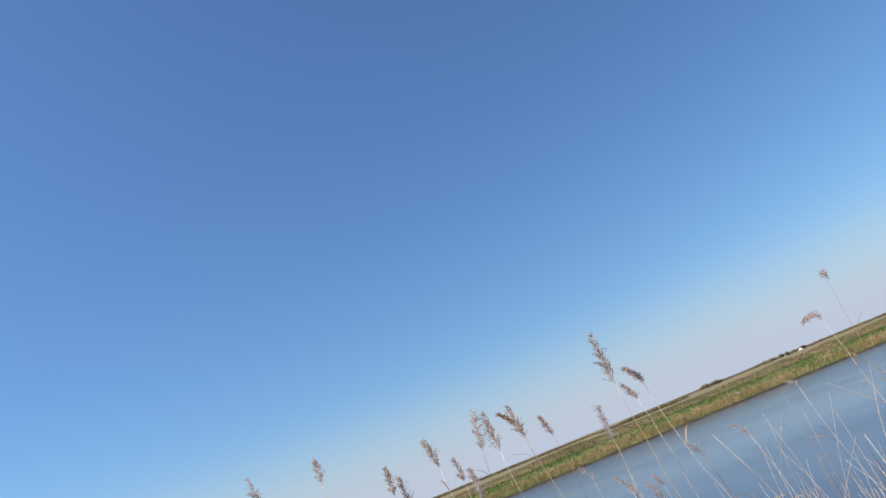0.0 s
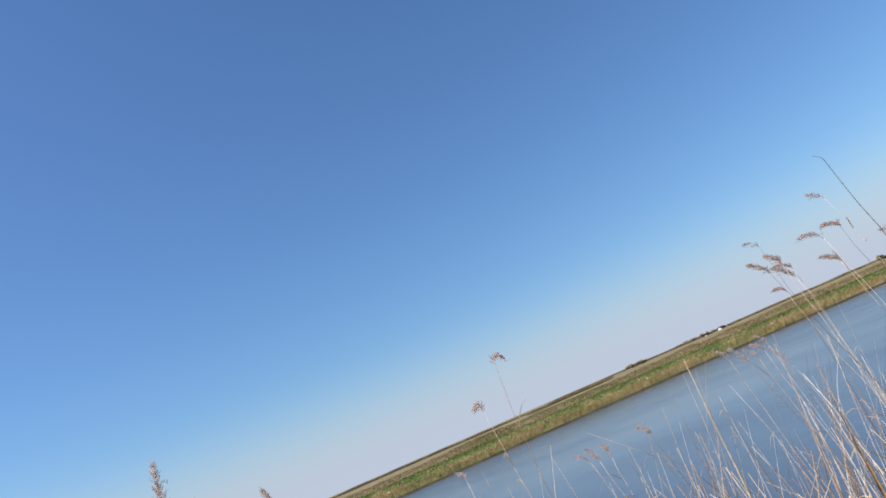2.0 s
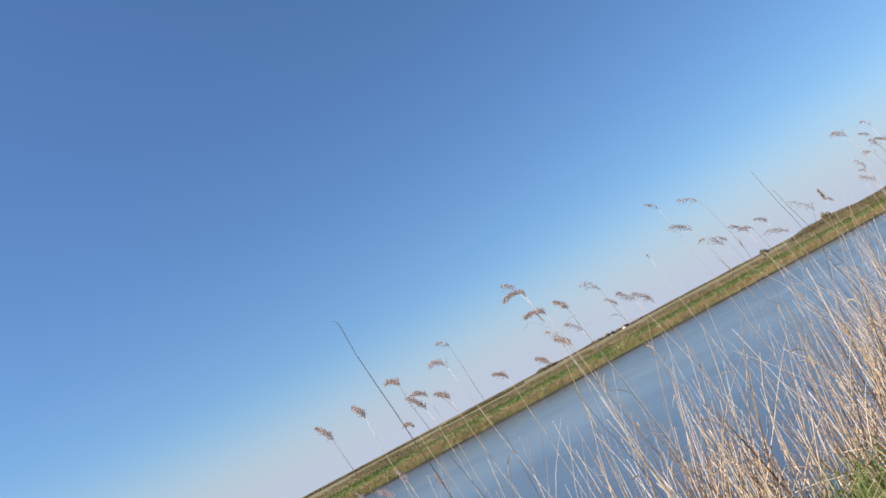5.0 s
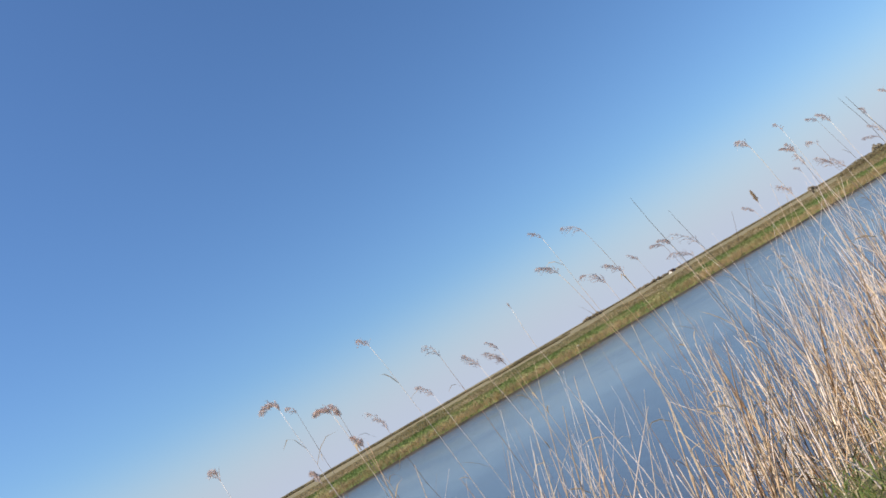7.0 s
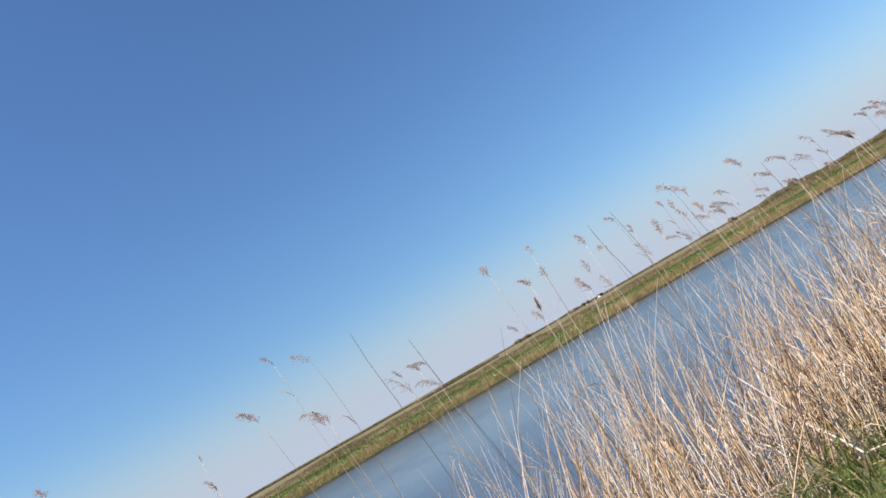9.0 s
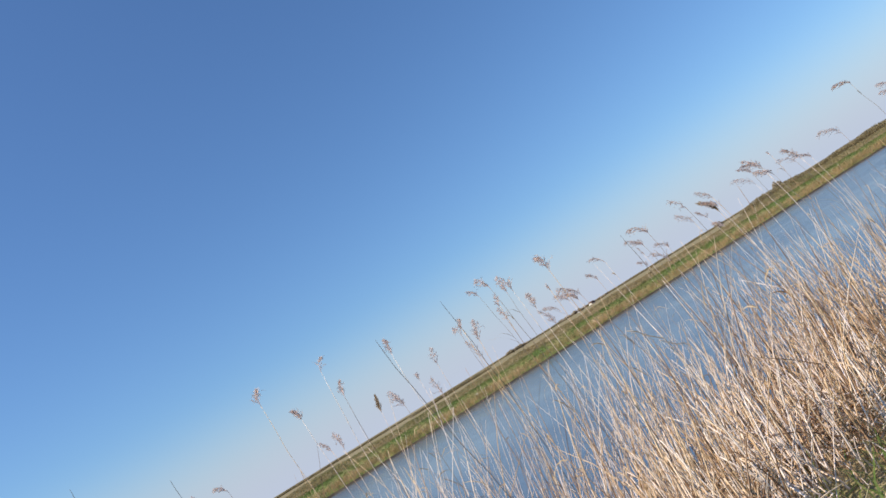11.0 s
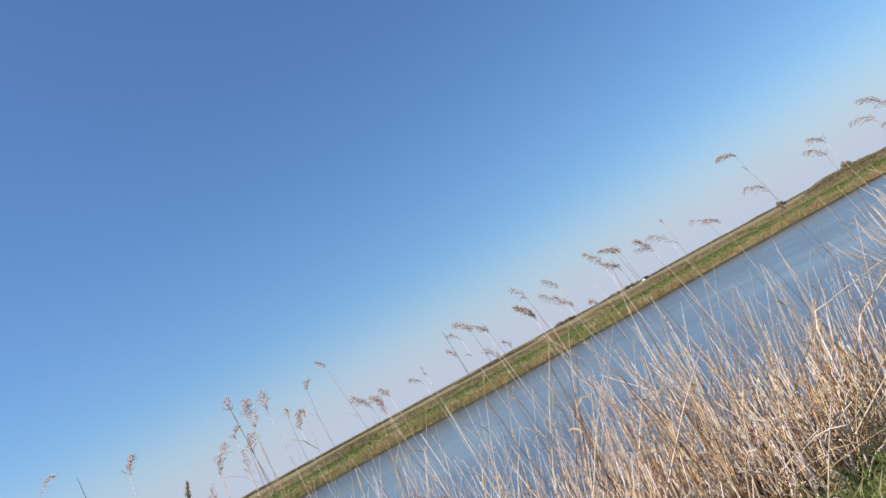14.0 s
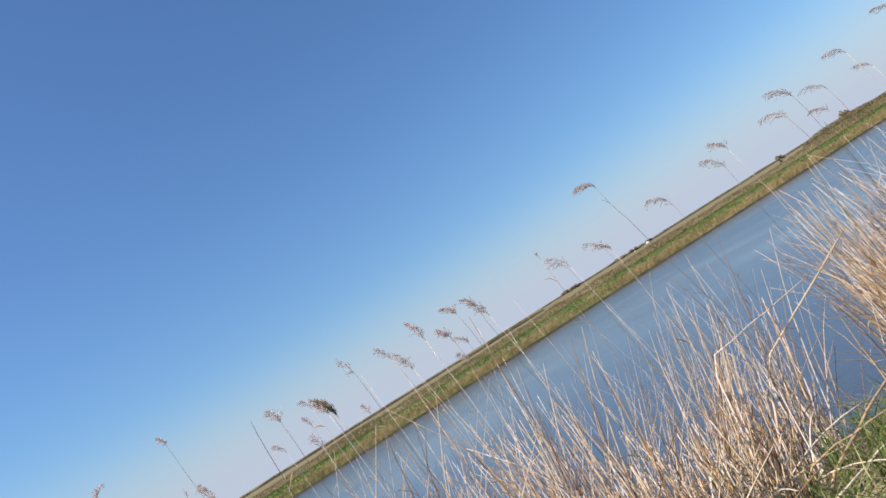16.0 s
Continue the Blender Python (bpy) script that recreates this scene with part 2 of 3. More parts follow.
def land(x, y):
    if y < 30:
        w = 0.22 * lumpy(x, 0, 0.45, 9.0) - 0.15 * math.exp(-((x - 16.4) / 0.8) ** 2) - steps(x, [(11.5, 0.0), (13.0, 0.22), (14.5, 0.22), (15.2, 0.0)])
        z = steps(y - w, [(-6, 0.0), (3.1, 0.0), (4.0, -0.28), (5.0, WATER_Z), (7.0, -1.5), (12, -2.2)])
        if -3 < y < 4.4:
            z += 0.05 * lumpy(x, y, 0.9, 1.0) + 0.02 * lumpy(x, y, 3.1, 2.0)
        return z
    d = y - bank_line(x)
    lift = 0.12 * lumpy(x, 0, 0.05, 12.0)
    return steps(d, [(-12, -2.2), (-1.5, -1.25), (-0.45, WATER_Z - 0.12), (-0.2, WATER_Z + 0.13), (1.2, -0.55), (5.0, 0.25), (8.5, CREST + lift), (15, CREST + lift), (24, -0.1), (60, -0.2)])


def mesh_from(name, verts, faces, mats, smooth=False, mat_index=None):
    me = bpy.data.meshes.new(name)
    me.from_pydata(verts, [], faces)
    for m in mats:
        me.materials.append(m)
    if smooth:
        me.polygons.foreach_set("use_smooth", [True] * len(me.polygons))
    if mat_index is not None:
        me.polygons.foreach_set("material_index", mat_index)
    me.update()
    return me


def build_ground():
    xs = sorted({*(-4000, -2000, -1000, -500, -250, -160, -110, -80), *range(-60, 152, 2), *[i * 0.5 for i in range(-10, 50)],
                 *(160, 175, 190, 215, 250, 300, 400, 600, 1000, 2000, 4000)})
    offs = [-3.5, -2, -1.2, -0.5, -0.3, -0.15, 0.1, 0.4, 0.8, 1.3, 2.0, 3, 4, 5, 6, 7, 8.5, 10, 12, 15, 19, 24, 32, 45, 60, 100, 180, 320, 600, 1200, 2400, 4000]
    near = [-4000, -1500, -500, -150, -40, -15, -6, -2, 0, 1, 1.8, 2.4, 2.8, 3.1, 3.4, 3.7, 4.0, 4.3, 4.6, 5, 5.5, 6, 7, 8.5, 11, 18, 26]
    verts, faces, mi = [], [], []
    rows = len(near) + len(offs)
    for x in xs:
        base = bank_line(x)
        for y in near:
            verts.append((x, y, land(x, y)))
        for o in offs:
            verts.append((x, base + o, land(x, base + o)))
    for i in range(len(xs) - 1):
        for j in range(rows - 1):
            a = i * rows + j
            faces.append((a, a + rows, a + rows + 1, a + 1))
            if j < len(near) - 4:
                mi.append(0)
            elif j < len(near) + 6:
                mi.append(1)
            elif j < len(near) + 13:
                mi.append(2)
            else:
                mi.append(3)
    me = mesh_from("ground", verts, faces, [M_NEAR, M_MUD, M_BANK, M_FIELD], True, mi)
    tagged(new("ground", me), "grassy river banks and flat fields reaching the horizon", "ground", kind="structure")
    s = 1400
    wm = mesh_from("water", [(-s, 3.0, WATER_Z), (s, 3.0, WATER_Z), (s, 115, WATER_Z), (-s, 115, WATER_Z)], [(0, 1, 2, 3)], [M_WATER])
    tagged(new("water", wm), "wide blue river rippled by wind between its banks", "water", kind="structure")


build_ground()


# ---- makers ----
def blades(roots, length, width, lean, mat, name, seed, bend=0.35, way=None):
    """Flat tapering blades, each bent over; arrays of roots (n,3), length, width, lean (radians)."""
    r = np.random.default_rng(seed)
    n = len(roots)
    a = r.uniform(0, 2 * math.pi, n) if way is None else way + r.normal(0, 0.7, n)
    f = r.uniform(0, 2 * math.pi, n)
    side = np.stack([np.cos(f), np.sin(f), np.zeros(n)], 1) * (width / 2)[:, None]
    out = np.stack([np.cos(a), np.sin(a), np.zeros(n)], 1)
    up = np.array([0, 0, 1.0])
    mid = roots + (out * np.sin(lean)[:, None] * 0.5 + up * np.cos(lean)[:, None] * 0.55) * length[:, None]
    tip = roots + (out * (np.sin(lean) + bend)[:, None] + up * (np.cos(lean) * (1 - 0.4 * bend))[:, None]) * length[:, None]
    v = np.stack([roots - side, roots + side, mid + side * 0.8, mid - side * 0.8, tip], 1).reshape(-1, 3)
    faces = []
    for k in range(n):
        b = 5 * k
        faces.append((b, b + 1, b + 2, b + 3))
        faces.append((b + 3, b + 2, b + 4))
    return mesh_from(name, v.tolist(), faces, [mat])


def tubes(curves, radii, sides=3):
    """Tubes along many curves: (n, k, 3) points, (n, k) radii. Returns vertex array and faces."""
    n, k, _ = curves.shape
    ang = np.arange(sides) * 2 * math.pi / sides
    run = np.gradient(curves, axis=1)
    run /= np.maximum(np.linalg.norm(run, axis=2), 1e-9)[:, :, None]
    aside = np.cross(run, np.array([0.12, 0.98, 0.16]))
    aside /= np.maximum(np.linalg.norm(aside, axis=2), 1e-6)[:, :, None]
    over = np.cross(run, aside)
    ring = aside[:, :, None] * np.cos(ang)[:, None] + over[:, :, None] * np.sin(ang)[:, None]
    v = (curves[:, :, None, :] + ring * radii[:, :, None, None]).reshape(-1, 3)
    faces = []
    for i in range(n):
        for j in range(k - 1):
            b = (i * k + j) * sides
            for s in range(sides):
                s2 = (s + 1) % sides
                faces.append((b + s, b + s2, b + sides + s2, b + sides + s))
        t = (i * k + k - 1) * sides
        faces.append(tuple(t + s for s in range(sides)))
    return v, faces


def part(name, me, parent, label=""):
    ob = new(name, me)
    ob.parent = parent
    if label:
        ob["label"] = label
    return ob


# ---- the far bank ----
def scatter_far(n, d0, d1, x0, x1, seed):
    r = np.random.default_rng(seed)
    x = r.uniform(x0, x1, n)
    d = r.uniform(d0, d1, n)
    pts = np.empty((n, 3))
    for i in range(n):
        y = bank_line(x[i]) + d[i]
        pts[i] = (x[i], y, land(x[i], y) - 0.02)
    return pts, r


def build_far_bank():
    x0, x1 = -30.0, 150.0
    p, r = scatter_far(24000, -0.12, 2.0, x0, x1, 21)
    tall = np.array([0.55 + 0.28 * lumpy(q[0], q[1], 0.12, 4.0) + 0.2 * lumpy(q[0], q[1], 0.6, 6.0) for q in p])
    me = blades(p, np.clip(tall * r.uniform(0.7, 1.35, len(p)), 0.25, 1.2), r.uniform(0.02, 0.05, len(p)), r.uniform(0, 0.35, len(p)), M_FRINGE, "reed_fringe", 22)
    tagged(new("reed_fringe", me), "strip of dry brown reeds along the far water's edge", "reeds", kind="stuff")
    p, r = scatter_far(46000, 1.6, 5.2, x0, x1, 31)
    me = blades(p, r.uniform(0.08, 0.22, len(p)), r.uniform(0.05, 0.10, len(p)), r.uniform(0, 0.6, len(p)), M_BANK_GRASS, "bank_grass", 32)
    tagged(new("bank_grass", me), "green and yellowed grass on the far embankment", "grass", kind="stuff")
    p, r = scatter_far(62000, 4.9, 12.0, x0, x1, 41)
    tall = np.array([0.16 + 0.42 * max(0.0, lumpy(q[0], 0, 0.11, 7.0)) + 0.3 * max(0.0, lumpy(q[0], 0, 0.35, 17.0)) + 0.15 * lumpy(q[0], q[1], 0.7, 8.0) for q in p])
    me = blades(p, np.clip(tall * r.uniform(0.6, 1.3, len(p)), 0.12, 0.9), r.uniform(0.05, 0.11, len(p)), r.uniform(0, 0.5, len(p)), M_CREST, "crest_grass", 42)
    tagged(new("crest_grass", me), "dry brown grass along the crest of the far embankment", "grass", kind="stuff")


build_far_bank()


def clump_leaves(centres, sizes, n, leaf, seed, mat, name):
    """A crown of many small leaf faces round several centres."""
    r = np.random.default_rng(seed)
    pick = r.integers(0, len(centres), n)
    c, s = np.array(centres)[pick], np.array(sizes)[pick]
    d = r.normal(0, 1, (n, 3))
    d /= np.linalg.norm(d, axis=1)[:, None]
    p = c + d * s * (r.uniform(0.35, 1.0, n) ** 0.5)[:, None]
    u = r.normal(0, 1, (n, 3))
    u /= np.linalg.norm(u, axis=1)[:, None]
    w = np.cross(u, d)
    w /= np.maximum(np.linalg.norm(w, axis=1), 1e-6)[:, None]
    k = (leaf * r.uniform(0.5, 1.4, n))[:, None]
    v = np.stack([p - u * k, p + w * k * 0.6, p + u * k, p - w * k * 0.6], 1).reshape(-1, 3)
    return mesh_from(name, v.tolist(), [(4 * i, 4 * i + 1, 4 * i + 2, 4 * i + 3) for i in range(n)], [mat])


def bush(x, y, z, width, height, seed, label, mat=None):
    r = random.Random(seed)
    root = new("bush")
    root.location = (x, y, z)
    tagged(root, label, "bush")
    cs, ss, limbs = [], [], []
    for i in range(7):
        cx, cy = r.uniform(-0.5, 0.5) * width, r.uniform(-0.3, 0.3) * width
        h = height * r.uniform(0.45, 0.8)
        cs.append((cx, cy, h))
        ss.append((width * r.uniform(0.13, 0.24), width * 0.18, height * r.uniform(0.2, 0.34)))
        limbs.append([(cx * 0.2, cy * 0.2, 0), (cx * 0.5, cy * 0.6, h * 0.5), (cx, cy, h)])
    c = np.array(limbs)
    v, f = tubes(c, np.tile([0.09, 0.06, 0.02], (len(limbs), 1)) * height / 2.5, 5)
    part("limbs", mesh_from("limbs", v.tolist(), f, [M_BARK], True), root)
    part("crown", clump_leaves(cs, ss, 900, 0.045 * (width + height), seed, mat or M_BUSH, "crown"), root)
    return root


def house(x, y, z, w, d, h, turn, label):
    root = new("house")
    root.matrix_world = pose(x, y, z, 0, 0, turn)
    tagged(root, label, "house")
    v = [(-w / 2, -d / 2, 0), (w / 2, -d / 2, 0), (w / 2, d / 2, 0), (-w / 2, d / 2, 0),
         (-w / 2, -d / 2, h), (w / 2, -d / 2, h), (w / 2, d / 2, h), (-w / 2, d / 2, h), (-w / 2, 0, h + d * 0.35), (w / 2, 0, h + d * 0.35)]
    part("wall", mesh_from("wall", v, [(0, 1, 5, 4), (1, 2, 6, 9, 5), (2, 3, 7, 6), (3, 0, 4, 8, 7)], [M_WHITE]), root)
    o, k = 0.4, 0.15
    for s, nm in ((-1, "roof"), (1, "roof")):
        e, rz, ez = s * (d / 2 + o), h + d * 0.35 + 0.05, h - o * 0.7
        rv = [(-w / 2 - o, e, ez), (w / 2 + o, e, ez), (w / 2 + o, 0, rz), (-w / 2 - o, 0, rz)]
        rv += [(a, b, c + k) for a, b, c in rv]
        part(nm, mesh_from("roof", rv, [(3, 2, 1, 0), (4, 5, 6, 7), (0, 1, 5, 4), (1, 2, 6, 5), (2, 3, 7, 6), (3, 0, 4, 7)], [M_ROOF]), root)
    for i in (-0.3, 0.05, 0.32):
        cx, yy = i * w, -d / 2 - 0.03
        part("window", mesh_from("window", [(cx - 0.5, yy, 1.0), (cx + 0.5, yy, 1.0), (cx + 0.5, yy, 2.1), (cx - 0.5, yy, 2.1),
                                            (cx - 0.5, yy + 0.08, 1.0), (cx + 0.5, yy + 0.08, 1.0), (cx + 0.5, yy + 0.08, 2.1), (cx - 0.5, yy + 0.08, 2.1)],
                                 [(0, 1, 2, 3), (0, 4, 5, 1), (1, 5, 6, 2), (2, 6, 7, 3), (3, 7, 4, 0)], [M_DARK]), root)


def along(az, dist):
    """A place at a bearing (degrees from +y towards +x) and distance from the middle of the walk."""
    return 6.5 + dist * math.sin(radians(az)), dist * math.cos(radians(az))


def build_distance():
    x, y = 231, 415
    bush(x, y, -0.3, 9.0, 2.6, 3, "low dark bush on the skyline behind the embankment")
    bush(x + 8, y + 4, -0.3, 10.0, 1.9, 4, "low dark bush on the skyline behind the embankment")
    for i, (dx, w, h) in enumerate(((-20, 9, 2.2), (-12, 7, 2.6), (-5, 6, 1.9), (14, 8, 1.6))):
        bush(309 + dx, 434, -0.3, w, h, 11 + i, "bare bush beside distant white houses")
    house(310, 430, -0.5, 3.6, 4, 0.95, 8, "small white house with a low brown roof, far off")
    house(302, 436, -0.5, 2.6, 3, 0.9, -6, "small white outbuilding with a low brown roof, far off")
    # small knob and the wooded rise
    bush(206.6, 192, -0.2, 2.8, 2.6, 31, "single round bush on the skyline")
    bush(237, 188, -0.2, 4.2, 4.0, 32, "single round bush on the skyline")


build_distance()


def build_treelines():
    r = random.Random(5)

    def line(name, az0, az1, dist, low, high, seed, label, mat):
        cs, ss = [], []
        n = int((az1 - az0) * 34)
        for i in range(n):
            a = az0 + (az1 - az0) * (i + r.random()) / n
            k = math.sin(math.pi * (i + 0.5) / n) ** 0.5
            h = (low + (high - low) * (0.5 + 0.6 * lumpy(a, 0, 0.6, seed) + 0.15 * lumpy(a, 0, 3.0, seed))) * (0.45 + 0.55 * k)
            x, y = along(a, dist + r.uniform(-6, 6))
            cs.append((x, y, h * 0.42 - 0.2))
            ss.append((dist * 0.008, dist * 0.008, h * 0.55))
        me = clump_leaves(cs, ss, n * 70, dist * 0.0007, seed, mat, name)
        tagged(new(name, me), label, "trees", kind="stuff")

    line("tree_line", 48.2, 53.0, 262, 2.0, 3.0, 2, "brown and olive hedge on a low rise in the distance", M_HEDGE)
    line("tree_line", 53.0, 66.0, 300, 1.9, 3.0, 3, "ragged hedge on the horizon", M_HEDGE)
    line("tree_line", 19.5, 26.0, 300, 0.9, 2.0, 6, "low ragged hedge on the horizon", M_HEDGE)
    line("tree_line", -7.5, -3.0, 250, 2.4, 3.8, 8, "dark clump of bushes on the horizon", M_HEDGE)
    line("tree_line", -3.0, 19.5, 420, 0.7, 1.9, 9, "low ragged hedge on the horizon", M_HEDGE)
    line("tree_line", 26.0, 48.2, 640, 0.8, 2.3, 10, "low ragged hedge on the horizon", M_HEDGE)


build_treelines()


def white_stone(x, y, size, seed):
    bm = bmesh.new()
    bmesh.ops.create_icosphere(bm, subdivisions=2, radius=1)
    for v in bm.verts:
        v.co *= 1 + 0.25 * noise.noise(v.co * 1.3 + Vector((seed, 0, 0)))
        v.co = Vector((v.co.x * size, v.co.y * size * 0.8, v.co.z * size * 0.7))
    me = bpy.data.meshes.new("stone")
    bm.to_mesh(me)
    bm.free()
    me.materials.append(M_STONE)
    ob = new("stone", me)
    ob.location = (x, y, land(x, y) + size * 0.35)
    tagged(ob, "pale stone lying in the grass of the far bank", "stone", "stones on the bank")


for sx, sd, ss_ in ((37.85, 2.4, 0.2), (39.3, 2.2, 0.17), (12.0, 2.5, 0.16), (20.5, 2.2, 0.14), (52.0, 2.6, 0.16)):
    white_stone(sx, bank_line(sx) + sd, ss_, sx)


# ---- the near reeds ----
def bed_edge(x):
    """The near edge of the reeds, y at x."""
    return steps(x, [(0, 3.75), (5.4, 3.72), (7.2, 3.35), (9.2, 2.8), (11.3, 2.66), (12.4, 2.72), (14.0, 2.98), (14.7, 3.05), (15.4, 3.45), (17.0, 3.4), (40, 3.3)]) + 0.2 * lumpy(x, 0, 0.5, 17.0)


def bed_density(x, y):
    """0 to 1: how thick the reeds stand."""
    edge = bed_edge(x)
    if y < edge or x < 0.5 or x > 34:
        return 0.0
    shift = steps(x, [(11.5, 0.0), (13.0, 1.0)])
    x, y, edge = x + 0.2 * shift, y + 0.25 * shift, edge + 0.25 * shift
    depth = y - edge
    k = 1.0 if depth < 1.1 else max(0.0, 1.0 - (depth - 1.1) / 1.8) * 0.42 + 0.05
    if depth > 4.0:
        k = 0.0
    k *= min(1.0, depth / 0.25 + 0.35)
    k *= min(1.0, max(0.03, (x - 2.8) / 5.0)) * (0.75 if x < 5.8 else 0.9 if x < 7.4 else 1.0)
    k *= max(0.05, 0.6 + 1.3 * lumpy(x, y, 0.9, 23.0) + 1.1 * lumpy(x, y, 2.3, 24.0) + 1.2 * lumpy(x, y, 4.5, 25.0))
    k += 1.7 * math.exp(-((x - 15.2) / 0.34) ** 2 - ((y - 3.95) / 0.4) ** 2) + 0.8 * math.exp(-((x - 14.35) / 0.45) ** 2 - ((y - 3.8) / 0.4) ** 2)
    k += 0.7 * math.exp(-((x - 13.5) / 0.7) ** 2 - ((y - 3.8) / 0.5) ** 2) + 0.4 * math.exp(-((x - 11.0) / 1.1) ** 2 - ((y - 5.2) / 1.0) ** 2)
    k += 1.3 * math.exp(-((x - 14.35) / 0.3) ** 2 - ((y - 4.2) / 0.3) ** 2) + 0.8 * math.exp(-((x - 13.0) / 1.2) ** 2 - ((y - 4.6) / 0.9) ** 2) + 1.3 * math.exp(-((x - 3.3) / 0.75) ** 2 - ((y - 4.35) / 0.6) ** 2)
    if 6.5 < x < 9.0:
        k *= 0.75
    if x > 16.8 and 3.4 < y < 5.4:
        k = k * 1.5 + 1.0
    open_from = 15.55 + 0.8 * max(0.0, y - 3.6)
    if 14.60 < x < 14.93:
        k *= 0.25
    if open_from < x < open_from + 1.05 and y > 3.2:
        k *= 0.06
    return max(0.0, min(2.5, k))


def sample_bed(n, seed):
    r = random.Random(seed)
    out = []
    while len(out) < n:
        x, y = r.uniform(0.5, 26), r.uniform(3.2, 8.2)
        if r.random() * 2.5 < bed_density(x, y):
            out.append((x, y))
    return out


def reed_curves(pts, seed):
    r = np.random.default_rng(seed)
    n, k = len(pts), 6
    root = np.array([(x, y, land(x, y) - 0.03) for x, y in pts])
    depth = np.array([y - 3.6 for _, y in pts])
    top = np.clip(r.normal(0.55, 0.34, n), -0.15, 1.45) + 0.16 * np.clip(depth, 0, 2)
    top += np.array([steps(x, [(8.0, 0.0), (9.8, 0.15), (12.0, 0.15), (13.5, 0.0)]) for x, _ in pts])
    top -= np.array([0.27 * max(0.0, min(1.0, (6.8 - x) / 3.6)) for x, _ in pts])
    top -= np.array([0.48 if 14.40 < x < 14.74 else 0.14 if 14.7 < x < 15.8 else -0.15 if 13.7 < x < 14.45 else 0.0 for x, _ in pts])
    L = top - root[:, 2]
    # stems stand in bunches: neighbours share their tilt
    tilt = np.array([(steps(x, [(5.0, -0.02), (7.5, 0.10), (16.3, 0.10), (16.8, -0.16)]) + 0.30 * lumpy(x, y, 1.3, 61.0), 0.2 * lumpy(x, y, 1.3, 62.0)) for x, y in pts])
    tilt += r.normal(0, 0.085, (n, 2))
    wild = r.random(n) < np.where((root[:, 0] > 14.2) & (root[:, 0] < 16.8), 0.06, 0.10)
    swing = r.normal(0, 0.9, wild.sum())
    tilt[wild] = np.stack([np.cos(swing), 0.7 * np.sin(swing)], 1) * r.uniform(0.25, 0.8, wild.sum())[:, None]
    tilt[(root[:, 0] > 13.7) & (root[:, 0] < 14.45), 0] -= 0.10
    clump = (root[:, 0] > 14.5) & (root[:, 0] < 15.6) & ~wild
    tilt[clump] = np.stack([r.normal(0.28, 0.10, clump.sum()), r.normal(0, 0.07, clump.sum())], 1)
    lean = np.linalg.norm(tilt, axis=1)
    out = np.concatenate([tilt / np.maximum(lean, 1e-6)[:, None], np.zeros((n, 1))], 1)
    s = np.linspace(0, 1, k)
    bend = np.where(r.random(n) < 0.2, r.uniform(0.1, 0.32, n), r.uniform(-0.03, 0.13, n))
    c = root[:, None] + out[:, None] * (np.sin(lean)[:, None] * s + (bend[:, None] * s ** 2.5))[:, :, None] * L[:, None, None]
    c[:, :, 2] += (np.cos(lean) * L)[:, None] * s - (np.abs(bend) * L * 0.3)[:, None] * s ** 3
    c += r.normal(0, 0.004, c.shape)
    fine = np.array([0.7 if x < 3.5 else min(1.0, 0.7 + 0.25 * (x - 3.5)) for x, _ in pts])
    rad = (r.uniform(0.0038, 0.0092, n) * fine * (1 - 0.35 * np.clip(depth - 0.6, 0, 1)))[:, None] * (1 - 0.78 * s ** 1.5)
    return c, rad


def reed_leaves(c, per, seed, chance=1.0):
    """Narrow dry leaves springing from stems, arching over in four steps."""
    r = np.random.default_rng(seed)
    n, k, _ = c.shape
    verts, faces = [], []
    for i in range(n):
        for _ in range(per):
            if r.random() > chance:
                continue
            t = r.uniform(0.25, 0.95) * (k - 1)
            j = min(int(t), k - 2)
            p = c[i, j] + (c[i, j + 1] - c[i, j]) * (t - j)
            a = r.uniform(0, 2 * math.pi) if r.random() < 0.5 else math.pi + r.normal(0, 0.6)
            L = r.uniform(0.08, 0.26)
            o = np.array([math.cos(a), math.sin(a), 0])
            side = np.array([-math.sin(a), math.cos(a), r.normal(0, 0.5)]) * r.uniform(0.002, 0.0045)
            rise, fall = r.uniform(0.5, 1.4), r.uniform(0.3, 1.3)
            b = len(verts)
            for q, w in ((0, 0.6), (0.3, 1.0), (0.6, 0.8), (1.0, 0.1)):
                m = p + o * L * q * 0.8 + np.array([0, 0, L * (rise * q - fall * q * q)])
                verts += [(m - side * w).tolist(), (m + side * w).tolist()]
            for q in range(3):
                faces.append((b + 2 * q, b + 2 * q + 1, b + 2 * q + 3, b + 2 * q + 2))
    return np.array(verts), faces


